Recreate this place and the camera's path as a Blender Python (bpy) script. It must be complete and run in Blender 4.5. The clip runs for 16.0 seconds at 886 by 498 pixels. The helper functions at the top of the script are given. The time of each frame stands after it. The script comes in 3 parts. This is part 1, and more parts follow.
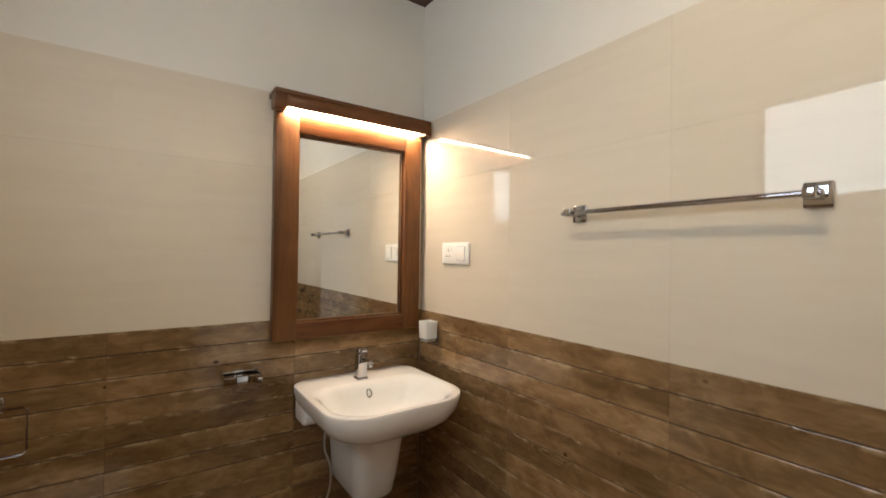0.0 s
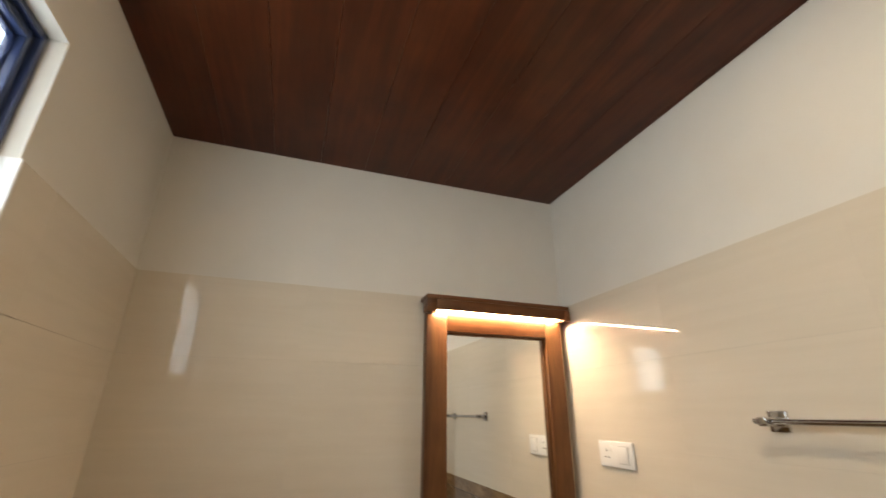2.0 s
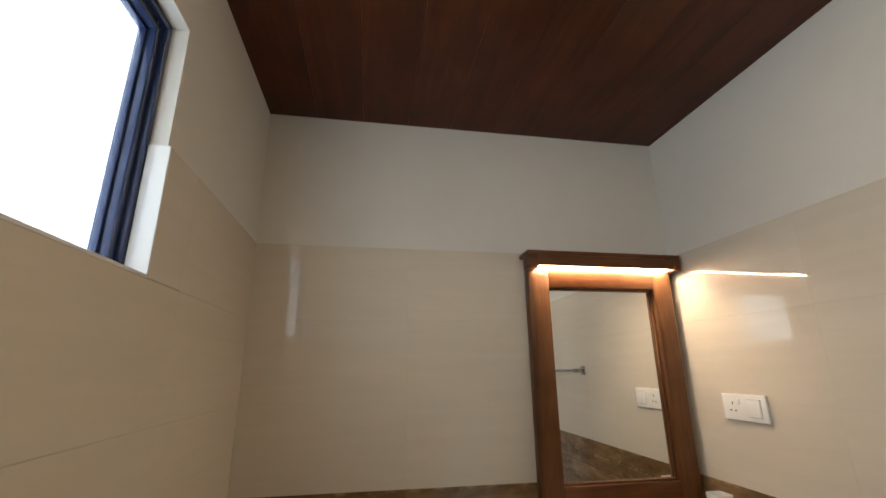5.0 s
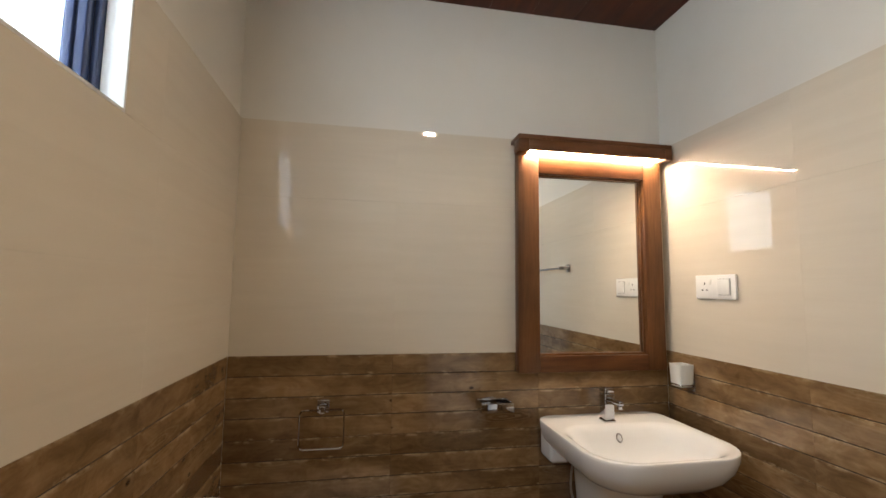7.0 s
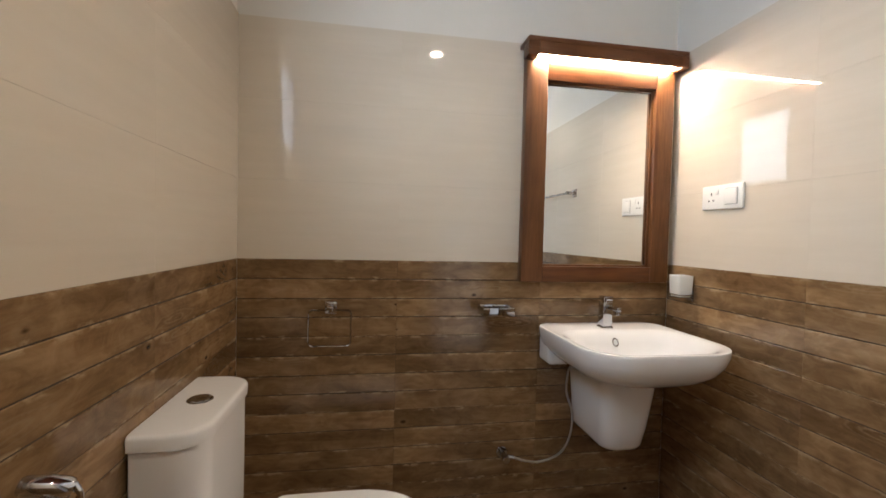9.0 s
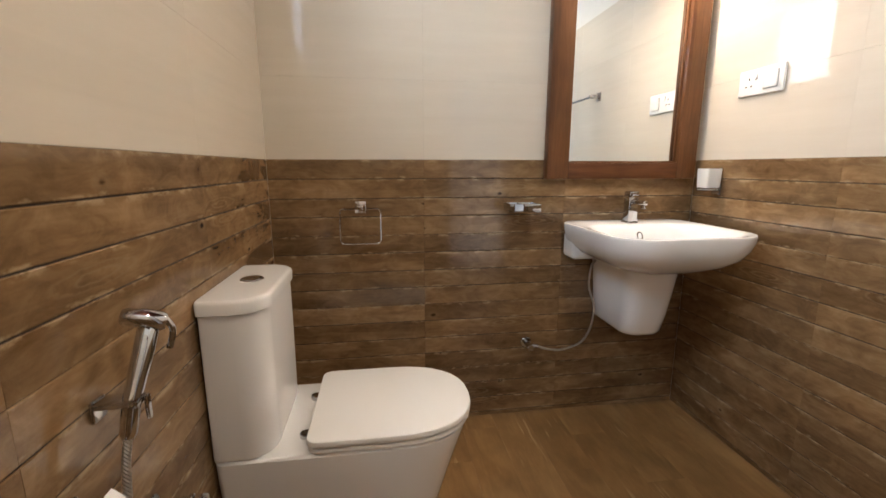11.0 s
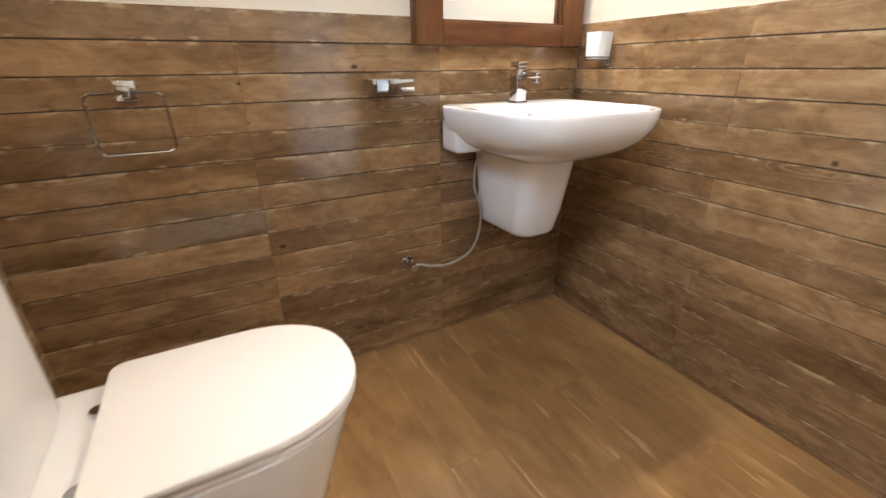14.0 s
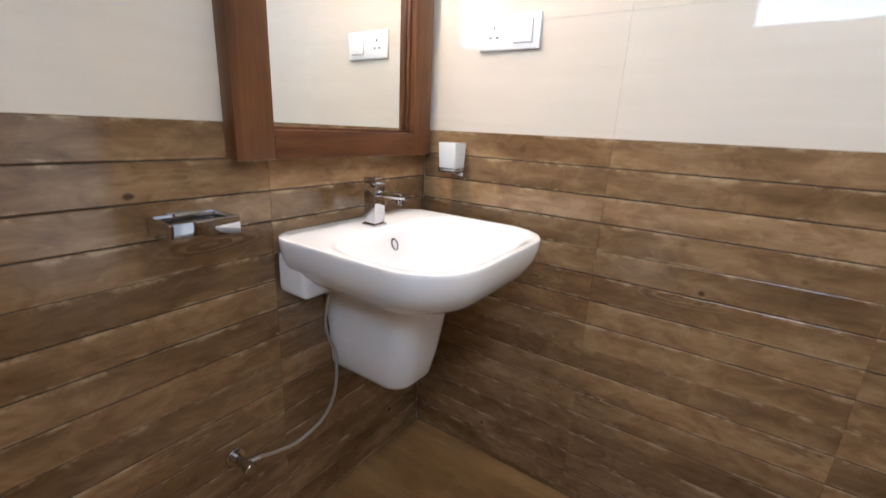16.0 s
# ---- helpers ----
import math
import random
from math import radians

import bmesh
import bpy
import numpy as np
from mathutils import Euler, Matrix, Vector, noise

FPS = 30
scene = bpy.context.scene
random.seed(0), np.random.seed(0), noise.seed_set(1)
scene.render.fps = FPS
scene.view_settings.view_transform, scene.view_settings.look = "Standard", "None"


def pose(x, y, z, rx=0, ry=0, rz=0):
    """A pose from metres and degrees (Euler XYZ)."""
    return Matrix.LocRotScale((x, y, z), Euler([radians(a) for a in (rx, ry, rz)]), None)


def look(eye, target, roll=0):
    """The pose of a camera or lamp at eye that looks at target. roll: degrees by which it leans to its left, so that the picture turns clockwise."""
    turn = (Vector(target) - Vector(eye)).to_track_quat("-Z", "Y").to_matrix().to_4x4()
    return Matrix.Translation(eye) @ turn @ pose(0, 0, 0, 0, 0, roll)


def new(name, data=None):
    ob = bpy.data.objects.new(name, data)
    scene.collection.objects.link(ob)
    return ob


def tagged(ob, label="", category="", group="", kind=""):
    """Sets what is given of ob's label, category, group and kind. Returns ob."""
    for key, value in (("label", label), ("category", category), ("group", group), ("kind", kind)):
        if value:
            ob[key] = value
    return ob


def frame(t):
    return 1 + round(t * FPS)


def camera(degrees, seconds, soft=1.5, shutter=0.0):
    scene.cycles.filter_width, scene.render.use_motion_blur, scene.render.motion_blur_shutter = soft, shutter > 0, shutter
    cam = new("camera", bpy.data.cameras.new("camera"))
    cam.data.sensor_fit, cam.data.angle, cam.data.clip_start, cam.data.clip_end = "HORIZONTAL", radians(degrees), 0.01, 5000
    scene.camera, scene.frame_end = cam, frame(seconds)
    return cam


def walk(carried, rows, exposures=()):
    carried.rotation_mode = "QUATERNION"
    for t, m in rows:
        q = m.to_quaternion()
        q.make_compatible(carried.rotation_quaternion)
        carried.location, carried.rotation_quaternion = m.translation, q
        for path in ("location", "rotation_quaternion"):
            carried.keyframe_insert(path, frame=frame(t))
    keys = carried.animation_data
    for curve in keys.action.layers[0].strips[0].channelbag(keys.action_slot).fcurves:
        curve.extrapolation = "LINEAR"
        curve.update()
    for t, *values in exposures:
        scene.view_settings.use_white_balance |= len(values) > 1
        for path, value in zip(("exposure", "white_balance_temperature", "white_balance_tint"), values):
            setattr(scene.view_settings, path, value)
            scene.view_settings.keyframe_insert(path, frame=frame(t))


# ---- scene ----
cam = camera(92.7, 16.0, shutter=0.5)
PATH = [
    (0, (0.693, -1.751, 1.404), (1.848, -0.118, 1.425), 0.8),
    (0.5, (0.654, -1.747, 1.467), (1.789, -0.107, 1.618), 1.8),
    (1, (0.615, -1.743, 1.516), (1.653, -0.074, 1.891), 2.0),
    (1.5, (0.582, -1.735, 1.547), (1.458, -0.019, 2.082), 0.2),
    (2, (0.579, -1.76, 1.545), (1.187, 0.001, 2.272), 0.4),
    (2.5, (0.542, -1.752, 1.535), (0.972, 0.044, 2.301), 1.0),
    (3, (0.465, -1.719, 1.584), (0.859, 0.093, 2.332), 0.9),
    (5.3, (0.456, -1.696, 1.528), (0.778, 0.214, 2.029), -0.4),
    (5.5, (0.464, -1.691, 1.509), (0.796, 0.225, 1.976), -0.6),
    (6, (0.475, -1.688, 1.475), (0.817, 0.247, 1.846), -0.6),
    (6.5, (0.488, -1.69, 1.426), (0.84, 0.26, 1.694), -0.1),
    (7, (0.49, -1.687, 1.383), (0.843, 0.272, 1.574), 0.7),
    (7.5, (0.493, -1.692, 1.347), (0.844, 0.271, 1.501), 0.9),
    (8, (0.5, -1.691, 1.309), (0.845, 0.277, 1.399), 1.2),
    (8.5, (0.494, -1.686, 1.277), (0.834, 0.284, 1.286), 1.3),
    (9, (0.499, -1.688, 1.232), (0.83, 0.284, 1.171), 1.4),
    (9.2, (0.488, -1.7, 1.224), (0.816, 0.27, 1.127), 1.1),
    (11.5, (0.43, -1.716, 1.059), (0.711, 0.215, 0.622), -0.1),
    (12, (0.425, -1.705, 1.019), (0.779, 0.192, 0.493), -0.8),
    (12.5, (0.4, -1.648, 0.982), (0.906, 0.136, 0.234), -0.0),
    (13, (0.394, -1.562, 0.957), (1.072, 0.104, 0.081), -0.4),
    (13.5, (0.432, -1.466, 0.975), (1.22, 0.155, 0.108), -0.5),
    (14, (0.498, -1.314, 0.992), (1.369, 0.302, 0.198), -0.6),
    (14.5, (0.588, -1.206, 1.017), (1.628, 0.316, 0.242), 1.0),
    (15, (0.643, -1.103, 1.036), (1.93, 0.27, 0.357), 1.7),
    (15.5, (0.638, -0.952, 1.065), (2.163, 0.192, 0.459), 1.5),
    (16, (0.613, -0.891, 1.137), (2.209, 0.183, 0.588), 2.7),
]
EXPOSURES = [(0, -0.75, 7650, 10), (1, -0.9, 7950, 10), (1.5, -0.87, 8050, 10), (2, -0.89, 8050, 10), (2.5, -1.37, 7950, 10), (3, -1.55, 7250, 10), (5.5, -1.15, 7450, 10), (6, -0.85, 7450, 10), (7, -0.85, 7250, 10), (7.5, -0.83, 7350, 10), (8, -0.55, 7050, 10), (9, -0.55, 6550, 10), (11.5, 0.1, 6550, 10), (12.0, 0.3, 6650, 10), (12.6, 0.55, 6550, 10), (13, 0.65, 6400, 10), (13.6, 0.65, 5950, 10), (14.5, 0.55, 6800, 10), (15.5, 0.18, 5800, 10), (16, -0.05, 5800, 10)]
walk(cam, [(t, look(eye, target, roll)) for t, eye, target, roll in PATH], EXPOSURES)

# ---- light ----
W, FRONT, WOOD, TILE = 1.8, -2.1, 1.13, 2.032
WIN = (-1.65, -0.758, 1.730, 2.352)          # y0, y1, z0, z1 of the window's opening
DOOR = (1.0, 1.62, 2.032)                   # x0, x1, height of the doorway
FLOOR = -0.015                              # finished floor, under the zero of the tile lines
LAMP = (0.955, -1.55)                       # the ceiling light
T = 0.01                                    # the tiles stand this far proud of the plaster


def ceiling_z(x):
    return 2.622


world = bpy.data.worlds.new("world")
scene.world = world
world.use_nodes = True
wn = world.node_tree.nodes
sky = wn.new("ShaderNodeTexSky")
sky.sky_type, sky.sun_disc = "NISHITA", False
sky.sun_elevation, sky.sun_rotation = radians(50), radians(120)
world.node_tree.links.new(sky.outputs[0], wn["Background"].inputs[0])
wn["Background"].inputs[1].default_value = 0.12
sun = new("sun", bpy.data.lights.new("sun", "SUN"))
sun.data.energy, sun.data.angle, sun.data.color = 3.0, radians(0.5), (1, 0.95, 0.88)
sun.matrix_world = look((4, 6, 9), (0, 0, 0))


def area(name, eye, target, sx, sy, watts, colour, shape="RECTANGLE"):
    ob = new(name, bpy.data.lights.new(name, "AREA"))
    ob.data.shape, ob.data.size, ob.data.size_y, ob.data.energy, ob.data.color = shape, sx, sy, watts, colour
    ob.matrix_world = look(eye, target)
    return ob


area("window_daylight", (-0.094, (WIN[0] + WIN[1]) / 2, (WIN[2] + WIN[3]) / 2 - 0.013), (1, (WIN[0] + WIN[1]) / 2, (WIN[2] + WIN[3]) / 2 - 0.013),
     WIN[1] - WIN[0] - 0.095, WIN[3] - WIN[2] - 0.068, 17.5, (0.66, 0.82, 1.0))
area("passage_daylight", (1.375, -2.9, 1.03), (1.375, 0, 1.03), 1.05, 2.0, 3.2, (0.74, 0.86, 1.0))



# ---- materials ----
def mat(name, colour=(0.8, 0.8, 0.8), rough=0.5, metal=0.0):
    m = bpy.data.materials.new(name)
    m.use_nodes = True
    b = m.node_tree.nodes["Principled BSDF"]
    b.inputs["Base Color"].default_value = (*colour, 1)
    b.inputs["Roughness"].default_value = rough
    b.inputs["Metallic"].default_value = metal
    return m, m.node_tree.nodes, m.node_tree.links, b


def node(nodes, kind, **inputs):
    n = nodes.new(kind)
    for key, value in inputs.items():
        n.inputs[key.replace("_", " ")].default_value = value
    return n


def local(nodes, links, scale, shift=True):
    """Object coordinates, scaled, moved by a random amount from piece to piece."""
    tc, mp = nodes.new("ShaderNodeTexCoord"), nodes.new("ShaderNodeMapping")
    mp.inputs["Scale"].default_value = scale
    links.new(tc.outputs["Object"], mp.inputs["Vector"])
    if shift:
        info, mul, comb = nodes.new("ShaderNodeObjectInfo"), nodes.new("ShaderNodeMath"), nodes.new("ShaderNodeCombineXYZ")
        mul.operation, mul.inputs[1].default_value = "MULTIPLY", 57.0
        links.new(info.outputs["Random"], mul.inputs[0])
        for n in range(3):
            links.new(mul.outputs[0], comb.inputs[n])
        links.new(comb.outputs[0], mp.inputs["Location"])
    return mp.outputs[0]


def noise_tex(nodes, links, vec, scale, detail=4.0, rough=0.55, distortion=0.0):
    n = node(nodes, "ShaderNodeTexNoise", Scale=scale, Detail=detail, Roughness=rough, Distortion=distortion)
    links.new(vec, n.inputs["Vector"])
    return n.outputs["Fac"]


def ramp(nodes, links, fac, stops):
    r = nodes.new("ShaderNodeValToRGB")
    while len(r.color_ramp.elements) < len(stops):
        r.color_ramp.elements.new(0.5)
    for e, (p, c) in zip(r.color_ramp.elements, stops):
        e.position, e.color = p, (*c, 1)
    links.new(fac, r.inputs[0])
    return r.outputs[0]


def mixed(nodes, links, a, b, fac, how="MIX"):
    m = nodes.new("ShaderNodeMix")
    m.data_type, m.blend_type = "RGBA", how
    for value, slot in ((fac, 0), (a, 6), (b, 7)):
        if isinstance(value, (int, float)):
            m.inputs[slot].default_value = value
        elif isinstance(value, tuple):
            m.inputs[slot].default_value = (*value, 1)
        else:
            links.new(value, m.inputs[slot])
    return m.outputs[2]


def bump(nodes, links, b, height, strength, distance=0.002):
    n = node(nodes, "ShaderNodeBump", Strength=strength, Distance=distance)
    links.new(height, n.inputs["Height"])
    links.new(n.outputs[0], b.inputs["Normal"])


def spread(nodes, links, fac, lo, hi):
    n = nodes.new("ShaderNodeMapRange")
    n.inputs["To Min"].default_value, n.inputs["To Max"].default_value = lo, hi
    links.new(fac, n.inputs["Value"])
    return n.outputs[0]


def wood(name, dark, mid, light, grain=(1.2, 9, 9), rings=3.0, rough=(0.2, 0.4), relief=0.15, shade=0.35, knots=True, along="x", fineness=0.62):
    m, nodes, links, b = mat(name)
    g = grain if along == "x" else (grain[1], grain[0], grain[2]) if along == "y" else (grain[1], grain[2], grain[0])
    vec = local(nodes, links, g)
    warp = noise_tex(nodes, links, vec, 0.9, 3, 0.5, 0.6)
    fine = noise_tex(nodes, links, local(nodes, links, tuple(a * 6 for a in g)), 1.6, 6, 0.65)
    blot = noise_tex(nodes, links, local(nodes, links, (3.2, 3.2, 3.2)), 1.6, 3, 0.6)
    mul = node(nodes, "ShaderNodeMath")
    mul.operation = "MULTIPLY"
    mul.inputs[1].default_value = rings
    links.new(warp, mul.inputs[0])
    sine = nodes.new("ShaderNodeMath")
    sine.operation = "PINGPONG"
    sine.inputs[1].default_value = 0.5
    links.new(mul.outputs[0], sine.inputs[0])
    band = spread(nodes, links, sine.outputs[0], 0.0, 2.0)
    mixf = mixed(nodes, links, band, fine, fineness)
    col = ramp(nodes, links, mixf, [(0.22, dark), (0.5, mid), (0.78, light)])
    col = mixed(nodes, links, col, ramp(nodes, links, blot, [(0.30, (0.62, 0.58, 0.54)), (0.66, (1.14, 1.12, 1.1))]), 0.6, "MULTIPLY")
    info = nodes.new("ShaderNodeObjectInfo")
    tone = ramp(nodes, links, info.outputs["Random"], [(0.0, (1 - shade,) * 3), (1.0, (1 + shade, 1 + shade * 0.95, 1 + shade * 0.85))])
    col = mixed(nodes, links, col, tone, 1.0, "MULTIPLY")
    if knots:
        v = node(nodes, "ShaderNodeTexVoronoi", Scale=3.2)
        links.new(local(nodes, links, (1.0, 2.4, 2.4)), v.inputs["Vector"])
        k = ramp(nodes, links, v.outputs["Distance"], [(0.03, (0.25, 0.2, 0.16)), (0.1, (1, 1, 1))])
        col = mixed(nodes, links, col, k, 0.8, "MULTIPLY")
    links.new(col, b.inputs["Base Color"])
    links.new(spread(nodes, links, fine, *rough), b.inputs["Roughness"])
    bump(nodes, links, b, fine, relief)
    return m, nodes, links, b, col


def maths(nodes, links, how, a, b=0.0):
    n = nodes.new("ShaderNodeMath")
    n.operation = how
    for value, slot in ((a, 0), (b, 1)):
        if isinstance(value, (int, float)):
            n.inputs[slot].default_value = value
        else:
            links.new(value, n.inputs[slot])
    return n.outputs[0]


def board_material():
    """Rustic printed boards: fine grain, smudges, oval growth rings, small knots, pale chips along the edges."""
    m, nodes, links, b = mat("wood_look_wall_tile")
    tc, info, at = nodes.new("ShaderNodeTexCoord"), nodes.new("ShaderNodeObjectInfo"), nodes.new("ShaderNodeSeparateXYZ")
    links.new(tc.outputs["Object"], at.inputs[0])
    chance = info.outputs["Random"]

    def rnd(k):
        return maths(nodes, links, "FRACT", maths(nodes, links, "MULTIPLY", chance, k))

    grain = noise_tex(nodes, links, local(nodes, links, (6, 40, 100)), 1.0, 5, 0.6, 0.4)
    streak = noise_tex(nodes, links, local(nodes, links, (5.0, 20, 42)), 1.0, 5, 0.62, 0.8)
    smudge = noise_tex(nodes, links, local(nodes, links, (11, 11, 22)), 1.0, 6, 0.66, 0.8)
    patch = noise_tex(nodes, links, local(nodes, links, (2.6, 2.6, 7)), 1.0, 3, 0.5)
    tint = mixed(nodes, links, mixed(nodes, links, grain, streak, 0.6), smudge, 0.62)
    col = ramp(nodes, links, tint, [(0.27, (0.100, 0.057, 0.027)), (0.49, (0.225, 0.140, 0.071)), (0.69, (0.335, 0.225, 0.126))])
    col = mixed(nodes, links, col, ramp(nodes, links, patch, [(0.36, (0.60, 0.55, 0.50)), (0.58, (1.10, 1.09, 1.08))]), 0.8, "MULTIPLY")
    # oval rings round a centre that differs from board to board
    wob = maths(nodes, links, "MULTIPLY", maths(nodes, links, "SUBTRACT", smudge, 0.5), 0.11)
    dx = maths(nodes, links, "SUBTRACT", at.outputs[0], maths(nodes, links, "MULTIPLY", maths(nodes, links, "SUBTRACT", rnd(7.31), 0.5), 0.44))
    dz = maths(nodes, links, "SUBTRACT", at.outputs[2], maths(nodes, links, "MULTIPLY", maths(nodes, links, "SUBTRACT", rnd(17.7), 0.35), 0.05))
    dz = maths(nodes, links, "MULTIPLY", dz, 6.0)
    dist = maths(nodes, links, "ADD", maths(nodes, links, "SQRT", maths(nodes, links, "ADD", maths(nodes, links, "MULTIPLY", dx, dx), maths(nodes, links, "MULTIPLY", dz, dz))), wob)
    saw = maths(nodes, links, "PINGPONG", maths(nodes, links, "MULTIPLY", dist, 20.0), 0.5)
    line = ramp(nodes, links, saw, [(0.06, (1, 1, 1)), (0.24, (0, 0, 0))])
    near = ramp(nodes, links, dist, [(0.07, (1, 1, 1)), (0.17, (0, 0, 0))])
    some = maths(nodes, links, "GREATER_THAN", rnd(5.13), 0.68)
    rings = mixed(nodes, links, mixed(nodes, links, line, near, 1.0, "MULTIPLY"), some, 1.0, "MULTIPLY")
    col = mixed(nodes, links, col, (0.33, 0.245, 0.15), maths(nodes, links, "MULTIPLY", rings, 0.36))
    # knots, each with a pale halo
    v = node(nodes, "ShaderNodeTexVoronoi", Scale=5.0)
    links.new(local(nodes, links, (1.0, 1.6, 1.6)), v.inputs["Vector"])
    sep = nodes.new("ShaderNodeSeparateXYZ")
    links.new(v.outputs["Color"], sep.inputs[0])
    keep = maths(nodes, links, "GREATER_THAN", sep.outputs[0], 0.2)
    rough_edge = maths(nodes, links, "ADD", v.outputs["Distance"], maths(nodes, links, "MULTIPLY", maths(nodes, links, "SUBTRACT", grain, 0.5), 0.06))
    halo = ramp(nodes, links, rough_edge, [(0.06, (0, 0, 0)), (0.075, (1, 1, 1)), (0.15, (0, 0, 0))])
    core = ramp(nodes, links, rough_edge, [(0.036, (1, 1, 1)), (0.060, (0, 0, 0))])
    col = mixed(nodes, links, col, (0.29, 0.205, 0.12), maths(nodes, links, "MULTIPLY", mixed(nodes, links, halo, keep, 1.0, "MULTIPLY"), 0.35))
    col = mixed(nodes, links, col, (0.035, 0.02, 0.011), maths(nodes, links, "MULTIPLY", mixed(nodes, links, core, keep, 1.0, "MULTIPLY"), 0.85))
    tone = ramp(nodes, links, rnd(3.7), [(0.0, (0.84, 0.83, 0.82)), (1.0, (1.15, 1.13, 1.10))])
    col = mixed(nodes, links, col, tone, 1.0, "MULTIPLY")
    # chips along the upper and lower edges
    gen = nodes.new("ShaderNodeSeparateXYZ")
    links.new(tc.outputs["Generated"], gen.inputs[0])
    ragged = maths(nodes, links, "ADD", gen.outputs[2], maths(nodes, links, "MULTIPLY", maths(nodes, links, "SUBTRACT", smudge, 0.5), 0.35))
    edge = ramp(nodes, links, ragged, [(0.03, (1, 1, 1)), (0.10, (0, 0, 0)), (0.86, (0, 0, 0)), (0.97, (1, 1, 1))])
    chips = ramp(nodes, links, noise_tex(nodes, links, local(nodes, links, (16, 16, 30)), 1.0, 5, 0.65), [(0.50, (0, 0, 0)), (0.60, (1, 1, 1))])
    col = mixed(nodes, links, col, (0.42, 0.31, 0.19), maths(nodes, links, "MULTIPLY", mixed(nodes, links, edge, chips, 1.0, "MULTIPLY"), 0.7))
    links.new(col, b.inputs["Base Color"])
    links.new(spread(nodes, links, smudge, 0.05, 0.14), b.inputs["Roughness"])
    relief = mixed(nodes, links, mixed(nodes, links, grain, streak, 0.5), smudge, 0.3)
    b.inputs["Specular IOR Level"].default_value = 0.68
    bump(nodes, links, b, relief, 0.16, 0.0015)
    return m


wood_tile = board_material()
floor_tile, nodes, links, b, col = wood("wood_look_floor_tile", (0.222, 0.124, 0.049), (0.290, 0.172, 0.072), (0.360, 0.226, 0.102), grain=(2.2, 9, 9), rings=2.0, rough=(0.22, 0.42), relief=0.12, shade=0.08, along="z", knots=False, fineness=0.45)
dash = ramp(nodes, links, noise_tex(nodes, links, local(nodes, links, (55, 55, 5)), 1.0, 2, 0.5), [(0.63, (0, 0, 0)), (0.72, (1, 1, 1))])
where = ramp(nodes, links, noise_tex(nodes, links, local(nodes, links, (4, 4, 3)), 1.0, 2, 0.5), [(0.48, (0, 0, 0)), (0.62, (1, 1, 1))])
col = mixed(nodes, links, col, (0.42, 0.29, 0.16), mixed(nodes, links, dash, where, 1.0, "MULTIPLY"))
links.new(col, b.inputs["Base Color"])
frame_wood = wood("teak_frame_wood", (0.074, 0.028, 0.010), (0.115, 0.047, 0.018), (0.160, 0.070, 0.028), grain=(14, 14, 1.1), rough=(0.25, 0.42), relief=0.1, shade=0.05, knots=False)[0]
hood_wood = wood("teak_hood_wood", (0.060, 0.022, 0.008), (0.10, 0.037, 0.014), (0.145, 0.057, 0.022), grain=(1.1, 14, 14), rough=(0.25, 0.42), relief=0.1, shade=0.03, knots=False)[0]
ceiling_wood = wood("dark_ceiling_wood", (0.046, 0.0100, 0.0034), (0.068, 0.0152, 0.0052), (0.092, 0.022, 0.0076), grain=(10, 0.8, 10), rough=(0.28, 0.4), relief=0.08, shade=0.0, knots=False)[0]

for soft in (ceiling_wood, frame_wood, hood_wood):
    soft.node_tree.nodes["Principled BSDF"].inputs["Specular IOR Level"].default_value = 0.28


def beige_material():
    m, nodes, links, b = mat("glossy_beige_tile", rough=0.07)
    streak = noise_tex(nodes, links, local(nodes, links, (1.4, 12, 22)), 1.3, 4, 0.6, 0.4)
    cloud = noise_tex(nodes, links, local(nodes, links, (2, 2, 5)), 1.0, 3)
    col = ramp(nodes, links, mixed(nodes, links, streak, cloud, 0.4), [(0.3, (0.61, 0.545, 0.455)), (0.7, (0.66, 0.595, 0.505))])
    links.new(col, b.inputs["Base Color"])
    links.new(spread(nodes, links, cloud, 0.012, 0.035), b.inputs["Roughness"])
    bump(nodes, links, b, cloud, 0.02, 0.004)
    return m


def plaster_material():
    m, nodes, links, b = mat("white_plaster", rough=0.85)
    vec = local(nodes, links, (1, 1, 1), False)
    big, fine = noise_tex(nodes, links, vec, 2.2, 4), noise_tex(nodes, links, vec, 60, 3)
    links.new(ramp(nodes, links, big, [(0.3, (0.655, 0.63, 0.585)), (0.7, (0.705, 0.68, 0.635))]), b.inputs["Base Color"])
    bump(nodes, links, b, fine, 0.12, 0.002)
    return m


def ceramic_material():
    m, nodes, links, b = mat("white_glazed_ceramic", (0.83, 0.83, 0.835), 0.06)
    n = noise_tex(nodes, links, local(nodes, links, (1, 1, 1), False), 5, 2)
    links.new(spread(nodes, links, n, 0.04, 0.12), b.inputs["Roughness"])
    b.inputs["Coat Weight"].default_value = 0.3
    return m


def chrome_material():
    m, nodes, links, b = mat("chrome", (0.54, 0.54, 0.56), 0.04, 1.0)
    n = noise_tex(nodes, links, local(nodes, links, (1, 1, 1), False), 40, 3)
    links.new(spread(nodes, links, n, 0.015, 0.06), b.inputs["Roughness"])
    return m


def braid_material():
    m, nodes, links, b = mat("braided_steel_hose", (0.5, 0.49, 0.47), 0.3, 0.9)
    w = node(nodes, "ShaderNodeTexWave", Scale=90.0)
    w.bands_direction = "DIAGONAL"
    links.new(local(nodes, links, (1, 1, 1), False), w.inputs["Vector"])
    bump(nodes, links, b, w.outputs["Fac"], 0.6, 0.002)
    return m


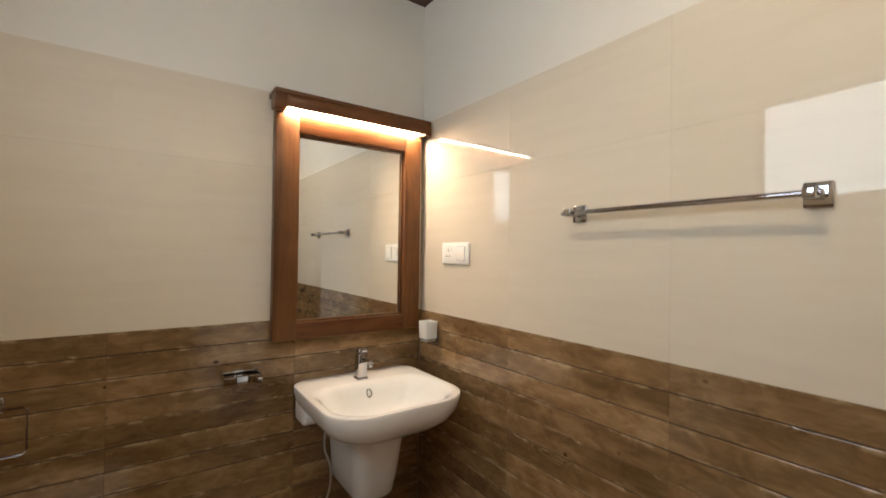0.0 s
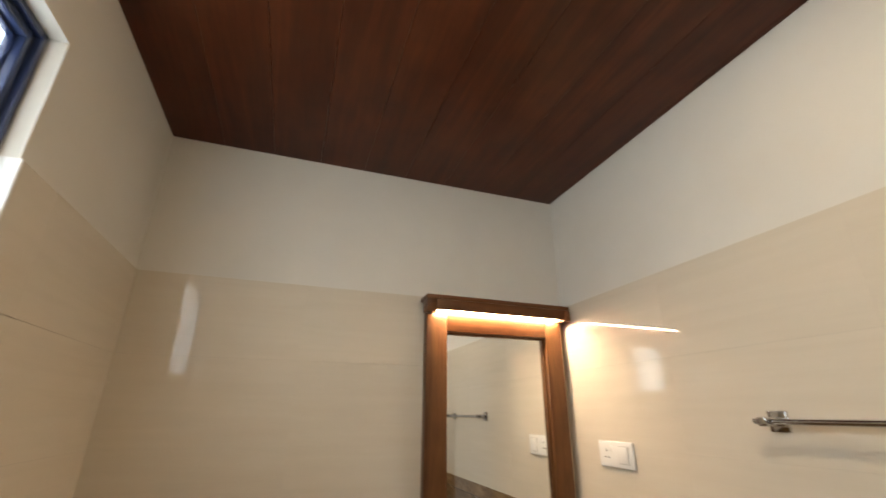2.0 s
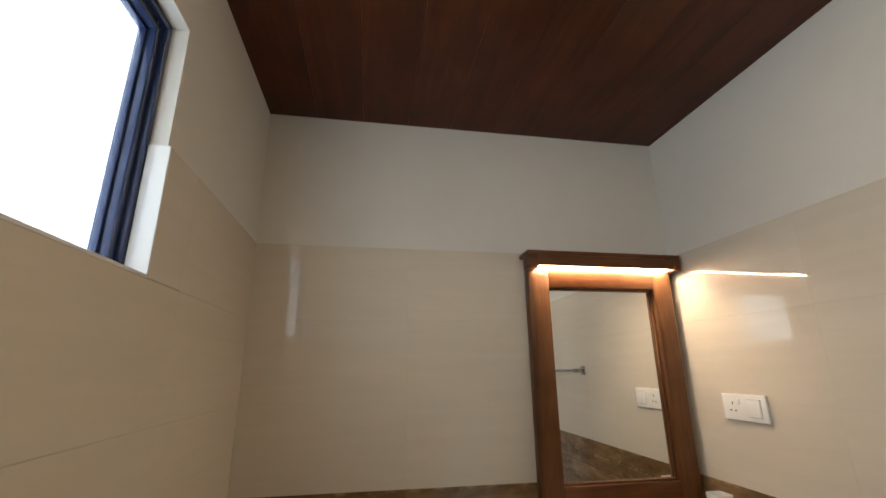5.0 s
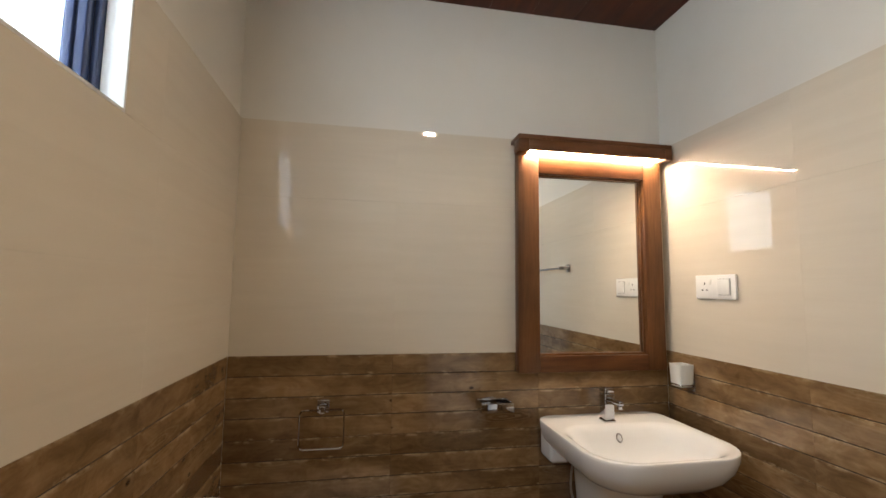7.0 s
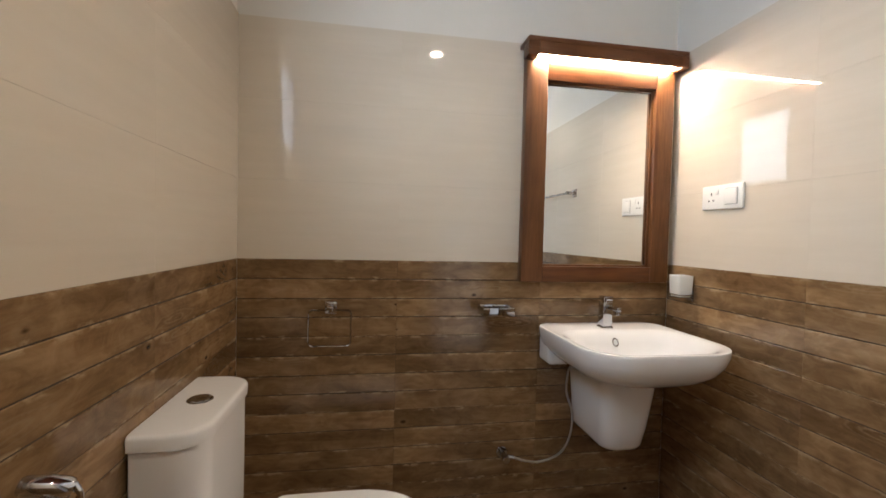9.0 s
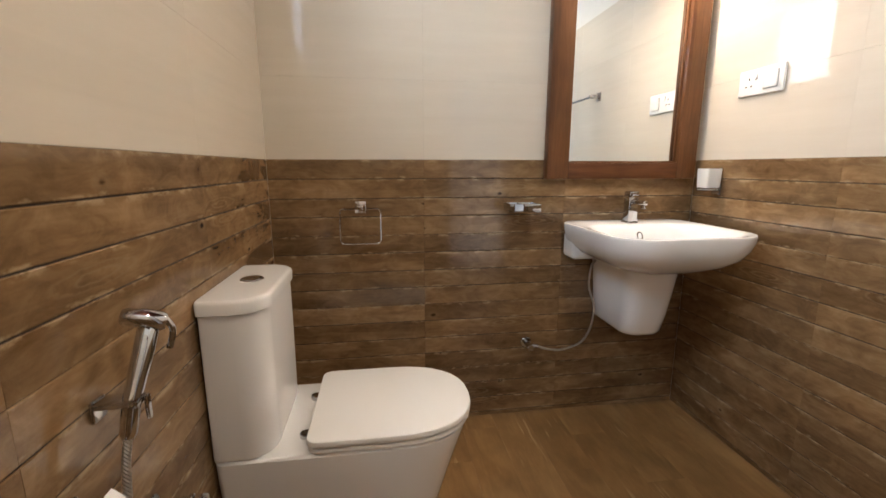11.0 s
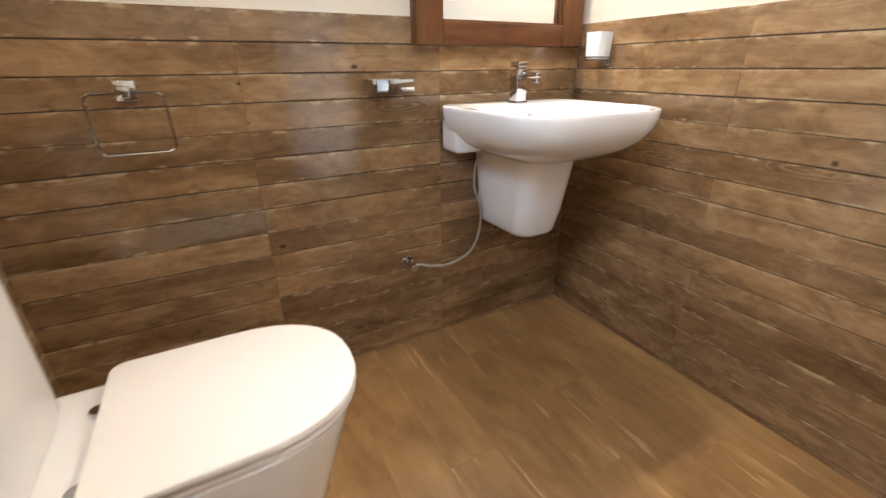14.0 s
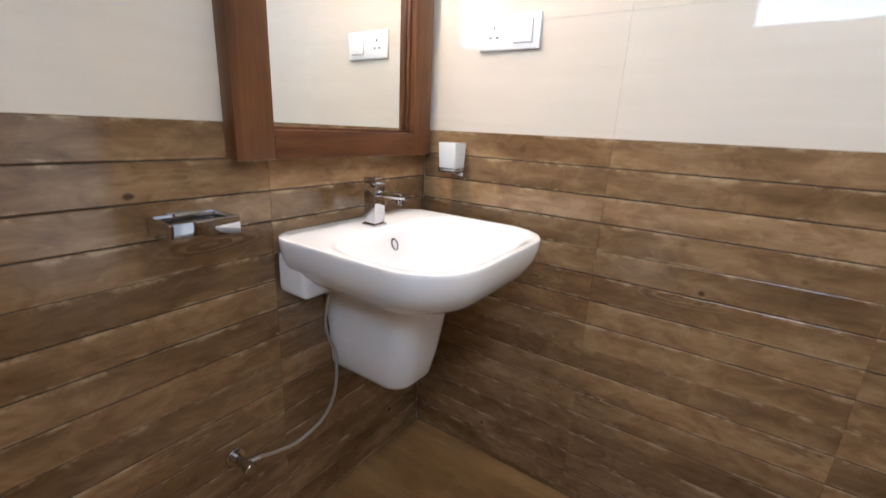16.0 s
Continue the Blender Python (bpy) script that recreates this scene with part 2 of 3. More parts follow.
beige, plaster, ceramic, chrome, braid = beige_material(), plaster_material(), ceramic_material(), chrome_material(), braid_material()
grout = mat("beige_grout", (0.62, 0.56, 0.47), 0.8)[0]
floor_grout = mat("floor_grout", (0.26, 0.15, 0.06), 0.8)[0]
dark_grout = mat("brown_grout", (0.042, 0.025, 0.014), 0.9)[0]
mirror_glass = mat("mirror_silver", (0.86, 0.88, 0.87), 0.005, 1.0)[0]
plastic = mat("white_switch_plastic", (0.82, 0.81, 0.79), 0.22)[0]
grey_seam = mat("grey_seam", (0.35, 0.34, 0.33), 0.6)[0]
seat_plastic = mat("white_seat_plastic", (0.86, 0.85, 0.84), 0.16)[0]
dark_hole = mat("dark_recess", (0.02, 0.02, 0.02), 0.6)[0]
# the blue in this base colour is sky glare on the dark window metal
aluminium = mat("dark_aluminium_sky_glare", (0.026, 0.042, 0.105), 0.2, 0.2)[0]
white_trim = mat("white_reveal_tile", (0.78, 0.78, 0.78), 0.12)[0]
sealant = mat("cream_sealant", (0.62, 0.50, 0.30), 0.6)[0]
satin = mat("satin_pale_metal", (0.8, 0.8, 0.8), 0.4, 0.12)[0]
passage_floor = mat("grey_passage_floor", (0.3, 0.28, 0.26), 0.4)[0]


def clear_glass(name, rough, colour=(1, 1, 1)):
    m, nodes, links, b = mat(name, colour, rough)
    b.inputs["Transmission Weight"].default_value = 1.0
    b.inputs["IOR"].default_value = 1.45
    return m


pane_glass = clear_glass("window_glass", 0.0)
frosted = mat("frosted_glass", (0.86, 0.87, 0.85), 0.4)[0]
frosted.node_tree.nodes["Principled BSDF"].inputs["Transmission Weight"].default_value = 0.2


def glowing(name, colour, strength):
    m, nodes, links, b = mat(name, (0.9, 0.9, 0.9), 0.4)
    b.inputs["Emission Color"].default_value = (*colour, 1)
    b.inputs["Emission Strength"].default_value = strength
    return m


led_glow = glowing("warm_led_diffuser", (1.0, 0.83, 0.66), 310)
lamp_glow = glowing("downlight_lens", (1.0, 0.86, 0.68), 930)


# ---- building blocks ----
ORIGIN = {}


def box(bm, lo, hi, bevel=0.0, segments=2):
    made = bmesh.ops.create_cube(bm, size=1.0)["verts"]
    for v in made:
        v.co = Vector([lo[n] if v.co[n] < 0 else hi[n] for n in range(3)])
    if bevel:
        edges = list({e for v in made for e in v.link_edges})
        bmesh.ops.bevel(bm, geom=edges, offset=bevel, segments=segments, affect="EDGES", profile=0.5)
    return bm


def block(lo, hi, bevel=0.0, segments=2):
    return box(bmesh.new(), lo, hi, bevel, segments)


def loft(bm, rings, bottom=True, top=True):
    rows = [[bm.verts.new(p) for p in ring] for ring in rings]
    n = len(rows[0])
    for a, b in zip(rows, rows[1:]):
        for k in range(n):
            bm.faces.new((a[k], a[(k + 1) % n], b[(k + 1) % n], b[k]))
    if bottom:
        bm.faces.new(rows[0][::-1])
    if top:
        bm.faces.new(rows[-1])
    bmesh.ops.recalc_face_normals(bm, faces=bm.faces)
    return bm


def rounded(x0, x1, y0, y1, z, radii, steps=8):
    """A ring in the plane z: a rectangle with its corners rounded, in the order (x0 y0), (x1 y0), (x1 y1), (x0 y1)."""
    pts = []
    for (cx, cy, a0), r in zip(((x0, y0, 180), (x1, y0, 270), (x1, y1, 0), (x0, y1, 90)), radii):
        r = min(r, (x1 - x0) * 0.499, (y1 - y0) * 0.499)
        ox, oy = cx + (r if cx == x0 else -r), cy + (r if cy == y0 else -r)
        for k in range(steps + 1):
            a = radians(a0 + 90 * k / steps)
            pts.append((ox + r * math.cos(a), oy + r * math.sin(a), z))
    return pts


def dee(xb, xf, yc, hw, z, nose, r=0.02, steps=16):
    """A ring in the plane z, flat at xb with small corners and a half ellipse of length nose at xf."""
    pts = []
    for k in range(5):
        a = radians(180 + 90 * k / 4)
        pts.append((xb + r + r * math.cos(a), yc - hw + r + r * math.sin(a), z))
    for k in range(steps + 1):
        a = radians(-90 + 180 * k / steps)
        c, s = math.cos(a), math.sin(a)
        pts.append((xf - nose + nose * abs(c) ** 0.85, yc + hw * math.copysign(abs(s) ** 0.85, s), z))
    for k in range(5):
        a = radians(90 + 90 * k / 4)
        pts.append((xb + r + r * math.cos(a), yc + hw - r + r * math.sin(a), z))
    return pts


def smooth_line(pts, steps=8):
    pts = [Vector(p) for p in pts]
    ext = [2 * pts[0] - pts[1], *pts, 2 * pts[-1] - pts[-2]]
    out = []
    for a, b, c, d in zip(ext, ext[1:], ext[2:], ext[3:]):
        for k in range(steps):
            t = k / steps
            out.append(0.5 * (2 * b + (c - a) * t + (2 * a - 5 * b + 4 * c - d) * t * t + (3 * b - a - 3 * c + d) * t ** 3))
    return out + [pts[-1]]


def tube(bm, pts, r, n=10, closed=False):
    pts = [Vector(p) for p in pts]
    count, rows, side = len(pts), [], None
    for k, p in enumerate(pts):
        ahead = (pts[(k + 1) % count] - pts[k - 1]) if closed else (pts[min(k + 1, count - 1)] - pts[max(k - 1, 0)])
        ahead.normalize()
        if side is None:
            side = ahead.orthogonal().normalized()
        side = (side - ahead * side.dot(ahead)).normalized()
        up = ahead.cross(side)
        rr = r[k] if isinstance(r, (list, tuple)) else r
        rows.append([bm.verts.new(p + rr * (math.cos(2 * math.pi * j / n) * side + math.sin(2 * math.pi * j / n) * up)) for j in range(n)])
    pairs = list(zip(rows, rows[1:])) + ([(rows[-1], rows[0])] if closed else [])
    for a, b in pairs:
        for j in range(n):
            bm.faces.new((a[j], a[(j + 1) % n], b[(j + 1) % n], b[j]))
    if not closed:
        bm.faces.new(rows[0][::-1])
        bm.faces.new(rows[-1])
    bmesh.ops.recalc_face_normals(bm, faces=bm.faces)
    return bm


def rod(p0, p1, r, n=24, soft=0.0015, bm=None):
    """A round bar with softened ends."""
    p0, p1 = Vector(p0), Vector(p1)
    d = (p1 - p0).normalized()
    return tube(bm or bmesh.new(), [p0, p0 + d * soft, p1 - d * soft, p1], [r - soft, r, r, r - soft], n)


def link_mesh(name, bm, material, smooth=True):
    me = bpy.data.meshes.new(name)
    bm.to_mesh(me)
    bm.free()
    me.materials.append(material)
    if smooth:
        for p in me.polygons:
            p.use_smooth = True
        me.set_sharp_from_angle(angle=radians(38))
    return me


def thing(name, base, label, category, group=""):
    ob = tagged(new(name), label, category, group)
    ob.empty_display_size = 0.05
    ob.location = base
    ORIGIN[ob] = Vector(base)
    return ob


def part(name, bm, material, parent, label="", smooth=True):
    base = ORIGIN[parent]
    bmesh.ops.translate(bm, vec=-base, verts=bm.verts)
    ob = new(name, link_mesh(name, bm, material, smooth))
    ob.parent = parent
    ORIGIN[ob] = base
    return tagged(ob, label)


def structure(name, bm, material, label, category):
    ob = new(name, link_mesh(name, bm, material, False))
    ORIGIN[ob] = Vector((0, 0, 0))
    return tagged(ob, label, category, kind="structure")


# ---- the room ----
y0, y1, z0, z1 = WIN
TOP = 2.75
bm = block((-0.14, T, -0.1), (W + 0.14, 0.14, TOP))
wall_back = structure("wall_back", bm, plaster, "white plastered wall above beige and wood-look tiles", "wall")
bm = bmesh.new()
box(bm, (-0.14, FRONT - 0.14, -0.1), (-T, T, z0))
box(bm, (-0.14, FRONT - 0.14, z1), (-T, T, TOP))
box(bm, (-0.14, y1, z0), (-T, T, z1))
box(bm, (-0.14, FRONT - 0.14, z0), (-T, y0, z1))
wall_left = structure("wall_left", bm, plaster, "white plastered wall with a high window above tiles", "wall")
bm = block((W + T, FRONT - 0.14, -0.1), (W + 0.14, T, TOP))
wall_right = structure("wall_right", bm, plaster, "white plastered wall above beige and wood-look tiles", "wall")
bm = bmesh.new()
box(bm, (-T, FRONT - 0.14, -0.1), (DOOR[0], FRONT - T, TOP))
box(bm, (DOOR[1], FRONT - 0.14, -0.1), (W + T, FRONT - T, TOP))
box(bm, (DOOR[0], FRONT - 0.14, DOOR[2]), (DOOR[1], FRONT - T, TOP))
wall_front = structure("wall_front", bm, plaster, "white plastered wall with an open doorway", "wall")
bm = block((-0.14, FRONT - 0.14, -0.12), (W + 0.14, 0.14, FLOOR - T))
floor = structure("floor", bm, floor_grout, "brown grout bed under wood-look floor tiles", "floor")


def ceiling():
    """Dark boards side by side with fine grooves, running front to back."""
    bm = bmesh.new()
    width, x = 0.2, -T
    while x < W + T - 0.001:
        xe = min(x + width, W + T)
        za, zb = ceiling_z(x), ceiling_z(xe)
        a, b = x + 0.0003, xe - 0.0003
        s = 0.0009
        ring = [(a, za + s), (a + s, za), (b - s, zb), (b, zb + s), (b, zb + 0.02), (a, za + 0.02)]
        loft(bm, [[(p, FRONT - 0.02, q) for p, q in ring], [(p, T, q) for p, q in ring]])
        x = xe
    ob = structure("ceiling", bm, ceiling_wood, "dark reddish-brown boarded timber ceiling", "ceiling")
    slab = bmesh.new()
    loft(slab, [[(-0.14, y, 2.643), (W + 0.14, y, 2.643), (W + 0.14, y, 2.9), (-0.14, y, 2.9)] for y in (FRONT - 0.14, 0.14)])
    structure("roof_slab", slab, plaster, "plain roof slab above the boards", "roof")
    return ob


ceiling()

def door_frame():
    """Brown wooden lining round the doorway."""
    d = thing("door_1", (DOOR[0], FRONT, 0), "open doorway lined with a brown wooden frame", "door frame")
    d["kind"] = "structure"
    ya, yb = FRONT - 0.139, FRONT + 0.012
    part("jamb", block((DOOR[0] + 0.0005, ya, FLOOR), (DOOR[0] + 0.045, yb, DOOR[2] - 0.046), 0.003), frame_wood, d)
    part("jamb", block((DOOR[1] - 0.045, ya, FLOOR), (DOOR[1] - 0.0005, yb, DOOR[2] - 0.046), 0.003), frame_wood, d)
    part("head", block((DOOR[0] + 0.0005, ya, DOOR[2] - 0.045), (DOOR[1] - 0.0005, yb, DOOR[2] - 0.0005), 0.003), hood_wood, d)
    part("threshold", block((DOOR[0] + 0.046, ya, -0.1), (DOOR[1] - 0.046, FRONT - 0.0005, 0.012), 0.003), hood_wood, d)


door_frame()

# passage beyond the doorway
bm = bmesh.new()
box(bm, (0.0, -3.2, -0.12), (2.4, -3.1, 2.7))
box(bm, (-0.1, -3.2, -0.12), (0.0, FRONT - 0.14, 2.7))
box(bm, (2.4, -3.2, -0.12), (2.5, FRONT - 0.14, 2.7))
structure("wall_passage", bm, plaster, "plain white walls of the passage outside", "wall")
structure("ceiling_passage", block((-0.1, -3.2, 2.7), (2.5, FRONT - 0.14, 2.8)), plaster, "plain white passage ceiling", "ceiling")
structure("floor_passage", block((-0.1, -3.2, -0.12), (2.5, FRONT - 0.14, -0.004)), passage_floor, "plain grey passage floor", "floor")


# ---- window ----
def window():
    """A dark aluminium casement set in the opening, white reveals round it."""
    xf = -0.047
    win = thing("window_1", (xf, (y0 + y1) / 2, z0), "high dark brown aluminium window with clear glass and white reveals", "window")
    win["kind"] = "structure"

    def ring(a, b, x0_, x1_, bev, low=0.42):
        """The low rail is slimmer than the others, by the share low."""
        bm = bmesh.new()
        box(bm, (x0_, y0 + a, z0 + a * low), (x1_, y0 + b, z1 - a), bev)
        box(bm, (x0_, y1 - b, z0 + a * low), (x1_, y1 - a, z1 - a), bev)
        box(bm, (x0_, y0 + b, z0 + a * low), (x1_, y1 - b, z0 + b * low), bev)
        box(bm, (x0_, y0 + b, z1 - b), (x1_, y1 - b, z1 - a), bev)
        return bm

    part("window_frame", ring(0.0, 0.020, -0.112, xf, 0.002), aluminium, win)
    sash = part("sash", ring(0.0205, 0.046, -0.105, xf - 0.010, 0.003), aluminium, win)
    part("glazing_bead", ring(0.0465, 0.054, -0.095, xf - 0.028, 0.002), aluminium, sash)
    pane = part("pane", block((-0.091, y0 + 0.045, z0 + 0.019), (-0.087, y1 - 0.045, z1 - 0.045)), pane_glass, win)
    pane.visible_shadow = False
    part("handle", block((xf - 0.012, y0 + 0.035, (z0 + z1) / 2 - 0.05), (xf + 0.012, y0 + 0.052, (z0 + z1) / 2 + 0.05), 0.003), aluminium, win)
    t = 0.008
    bm = bmesh.new()
    box(bm, (xf + 0.001, y1 - t, z0 + t), (0.0, y1 - 0.0005, TILE), 0.001)
    box(bm, (xf + 0.001, y0 + 0.0005, z0 + t), (0.0, y0 + t, TILE), 0.001)
    part("reveal_tile", bm, white_trim, win, "glossy white tile reveal")
    part("window_sill", block((xf + 0.001, y0 + 0.0005, z0 + 0.0005), (0.0, y1 - 0.0005, z0 + t), 0.001), white_trim, win, "glossy white tiled sill")


window()


# ---- mirror, lamp and switch ----
def mirror_cabinet():
    x0m, x1m, z0m = 1.101, 1.764, 1.053
    gx0, gx1, gz0, gz1 = 1.192, 1.680, 1.118, 1.876
    f = 0.045
    mir = thing("wall_mirror", ((x0m + x1m) / 2, 0, z0m), "tall mirror in a reddish-brown teak frame with a lit hood", "mirror")
    part("stile", block((x0m, -f, z0m), (gx0, -0.001, 2.0015), 0.003), frame_wood, mir)
    part("stile", block((gx1, -f, z0m), (x1m, -0.001, 2.0015), 0.003), frame_wood, mir)
    part("bottom_rail", block((gx0 + 0.0005, -f + 0.001, z0m), (gx1 - 0.0005, -0.001, gz0), 0.002), hood_wood, mir)
    part("top_rail", block((gx0 + 0.0005, -f + 0.001, gz1), (gx1 - 0.0005, -0.001, 2.0015), 0.002), hood_wood, mir)
    bead = bmesh.new()
    for lo, hi in (((gx0, gz0), (gx0 + 0.008, gz1)), ((gx1 - 0.008, gz0), (gx1, gz1)), ((gx0 + 0.008, gz0), (gx1 - 0.008, gz0 + 0.008)), ((gx0 + 0.008, gz1 - 0.008), (gx1 - 0.008, gz1))):
        box(bead, (lo[0], -0.026, lo[1]), (hi[0], -0.014, hi[1]), 0.002)
    part("bead", bead, frame_wood, mir)
    part("mirror_glass", block((gx0 - 0.004, -0.013, gz0 - 0.004), (gx1 + 0.004, -0.008, gz1 + 0.004)), mirror_glass, mir, "clear silvered glass")
    hx0, hx1, hz = 1.083, 1.781, 1.957
    hood = part("hood", block((hx0, -0.105, 2.002), (hx1, -0.001, 2.02), 0.003), hood_wood, mir, "dark teak hood, open underneath")
    part("hood_front", block((hx0 + 0.0455, -0.105, hz), (hx1 - 0.0305, -0.085, 2.0015), 0.003), hood_wood, hood)
    part("hood_end", block((hx0, -0.105, hz - 0.010), (hx0 + 0.045, -0.046, 2.0015), 0.002), hood_wood, hood)
    part("hood_end", block((hx1 - 0.030, -0.105, hz - 0.006), (hx1, -0.046, 2.0015), 0.002), hood_wood, hood)
    return mir


def led_batten():
    lamp = thing("linear_lamp", (1.43, -0.065, 1.97), "glowing warm white linear lamp under the mirror hood", "lamp")
    part("housing", block((1.130, -0.080, 1.978), (1.746, -0.050, 2.0015), 0.002), plastic, lamp)
    pts = [(1.132, -0.066, 1.966), (1.138, -0.066, 1.966), (1.738, -0.066, 1.966), (1.744, -0.066, 1.966)]
    part("diffuser", tube(bmesh.new(), pts, [0.008, 0.011, 0.011, 0.008], 16), led_glow, lamp, "glowing warm white diffuser")


def switch_socket():
    yc, zc, x = -0.288, 1.405, W
    s = thing("switched_socket", (x, yc, zc - 0.045), "white plastic three-pin socket and switch plate on the tiles", "socket")
    hw = 0.094
    part("plate", block((x - 0.011, yc - hw, zc - 0.046), (x - 0.0005, yc + hw, zc + 0.046), 0.004, 3), plastic, s)
    part("rocker_seam", block((x - 0.0118, yc - 0.0735, zc - 0.0305), (x - 0.0108, yc - 0.0165, zc + 0.0305)), grey_seam, s, "grey seam")
    part("rocker", block((x - 0.0165, yc - 0.072, zc - 0.029), (x - 0.0105, yc - 0.018, zc + 0.029), 0.002), plastic, s, "wide white rocker")
    part("small_rocker", block((x - 0.0145, yc + 0.012, zc + 0.010), (x - 0.0105, yc + 0.027, zc + 0.030), 0.0015), plastic, s)
    for dy, dz, w, h in ((0.047, 0.013, 0.0025, 0.005), (0.036, -0.012, 0.0045, 0.0022), (0.058, -0.012, 0.0045, 0.0022)):
        part("pin_hole", block((x - 0.0114, yc + dy - w, zc + dz - h), (x - 0.0100, yc + dy + w, zc + dz + h)), dark_hole, s, "dark slot")


mirror_cabinet()
led_batten()
switch_socket()


# ---- fittings on the walls ----
def towel_rail():
    z, xa = 1.532, W - 0.05
    r = thing("towel_rail", (W, -1.19, z), "long chrome towel rail with square wall posts", "towel rail")
    for y in (-0.926, -1.494):
        post = part("post", block((W - 0.068, y - 0.011, z - 0.011), (W - 0.006, y + 0.011, z + 0.011), 0.002), chrome, r)
        part("wall_plate", block((W - 0.009, y - 0.024, z - 0.026), (W - 0.0005, y + 0.024, z + 0.026), 0.002), chrome, post)
    part("bar", rod((xa, -0.893, z), (xa, -1.512, z), 0.0070), chrome, r)


def towel_ring():
    x, z = 0.346, 0.944
    r = thing("towel_ring", (x, 0, z - 0.14), "square chrome wire towel ring", "towel ring")
    part("mount", block((x - 0.022, -0.012, z - 0.022), (x + 0.022, -0.0005, z + 0.024), 0.002), chrome, r)
    part("arm", block((x - 0.012, -0.058, z - 0.014), (x + 0.012, -0.011, z + 0.012), 0.003), chrome, r)
    ring = [(p[0], -0.05, p[1]) for p in rounded(x - 0.078, x + 0.078, z - 0.139, z - 0.003, 0, (0.016,) * 4, 5)]
    part("ring", tube(bmesh.new(), ring, 0.0032, 8, True), chrome, r)


def soap_holder():
    x0s, x1s, z = 0.926, 1.052, 0.929
    s = thing("soap_dish", ((x0s + x1s) / 2, 0, z), "rectangular chrome soap dish holder", "soap dish")
    xm = (x0s + x1s) / 2
    part("mount", block((xm - 0.022, -0.012, z - 0.008), (xm + 0.022, -0.0005, z + 0.028), 0.002), chrome, s)
    part("arm", block((xm - 0.012, -0.032, z + 0.006), (xm + 0.012, -0.011, z + 0.026), 0.002), chrome, s)
    bm = bmesh.new()
    ya, yb, w = -0.122, -0.030, 0.007
    box(bm, (x0s, ya, z - 0.004), (x1s, ya + w, z + 0.030), 0.0015)
    box(bm, (x0s, yb - w, z - 0.004), (x1s, yb, z + 0.030), 0.0015)
    box(bm, (x0s, ya + w, z - 0.004), (x0s + w, yb - w, z + 0.030), 0.0015)
    box(bm, (x1s - w, ya + w, z - 0.004), (x1s, yb - w, z + 0.030), 0.0015)
    part("rim", bm, chrome, s)
    n = 10
    for k in range(n):
        xk = x0s + 0.012 + (x1s - x0s - 0.024) * k / (n - 1)
        part("wire", rod((xk, ya + 0.006, z + 0.006), (xk, yb - 0.006, z + 0.006), 0.0018, 8, 0.0004), chrome, s)


def tumbler():
    x, y, z = W - 0.045, -0.14, 1.010
    t = thing("toothbrush_tumbler", (x, y, z), "frosted glass tumbler in a chrome wall holder", "tumbler")
    rings = []
    for zz, h in ((z, 0.028), (z + 0.004, 0.030), (z + 0.082, 0.033), (z + 0.085, 0.033)):
        rings.append(rounded(x - h, x + h, y - h, y + h, zz, (0.007,) * 4, 3))
    for zz, h in ((z + 0.084, 0.030), (z + 0.008, 0.026)):
        rings.append(rounded(x - h, x + h, y - h, y + h, zz, (0.006,) * 4, 3))
    part("cup", loft(bmesh.new(), rings), frosted, t)
    hb = bmesh.new()
    tube(hb, rounded(x - 0.032, x + 0.032, y - 0.032, y + 0.032, z + 0.006, (0.008,) * 4, 4), 0.003, 8, True)
    box(hb, (x - 0.03, y - 0.03, z - 0.006), (x + 0.03, y + 0.03, z - 0.001), 0.001)
    part("holder", hb, chrome, t, "chrome holder")
    part("arm", block((x + 0.02, y - 0.01, z - 0.006), (W - 0.006, y + 0.01, z + 0.012), 0.002), chrome, t)
    part("mount", block((W - 0.008, y - 0.022, z - 0.02), (W - 0.0005, y + 0.022, z + 0.024), 0.002), chrome, t)


towel_rail()
towel_ring()
soap_holder()
tumbler()


# ---- basin ----
BX0, BX1, BY, BZ = 1.182, 1.727, -0.515, 0.874


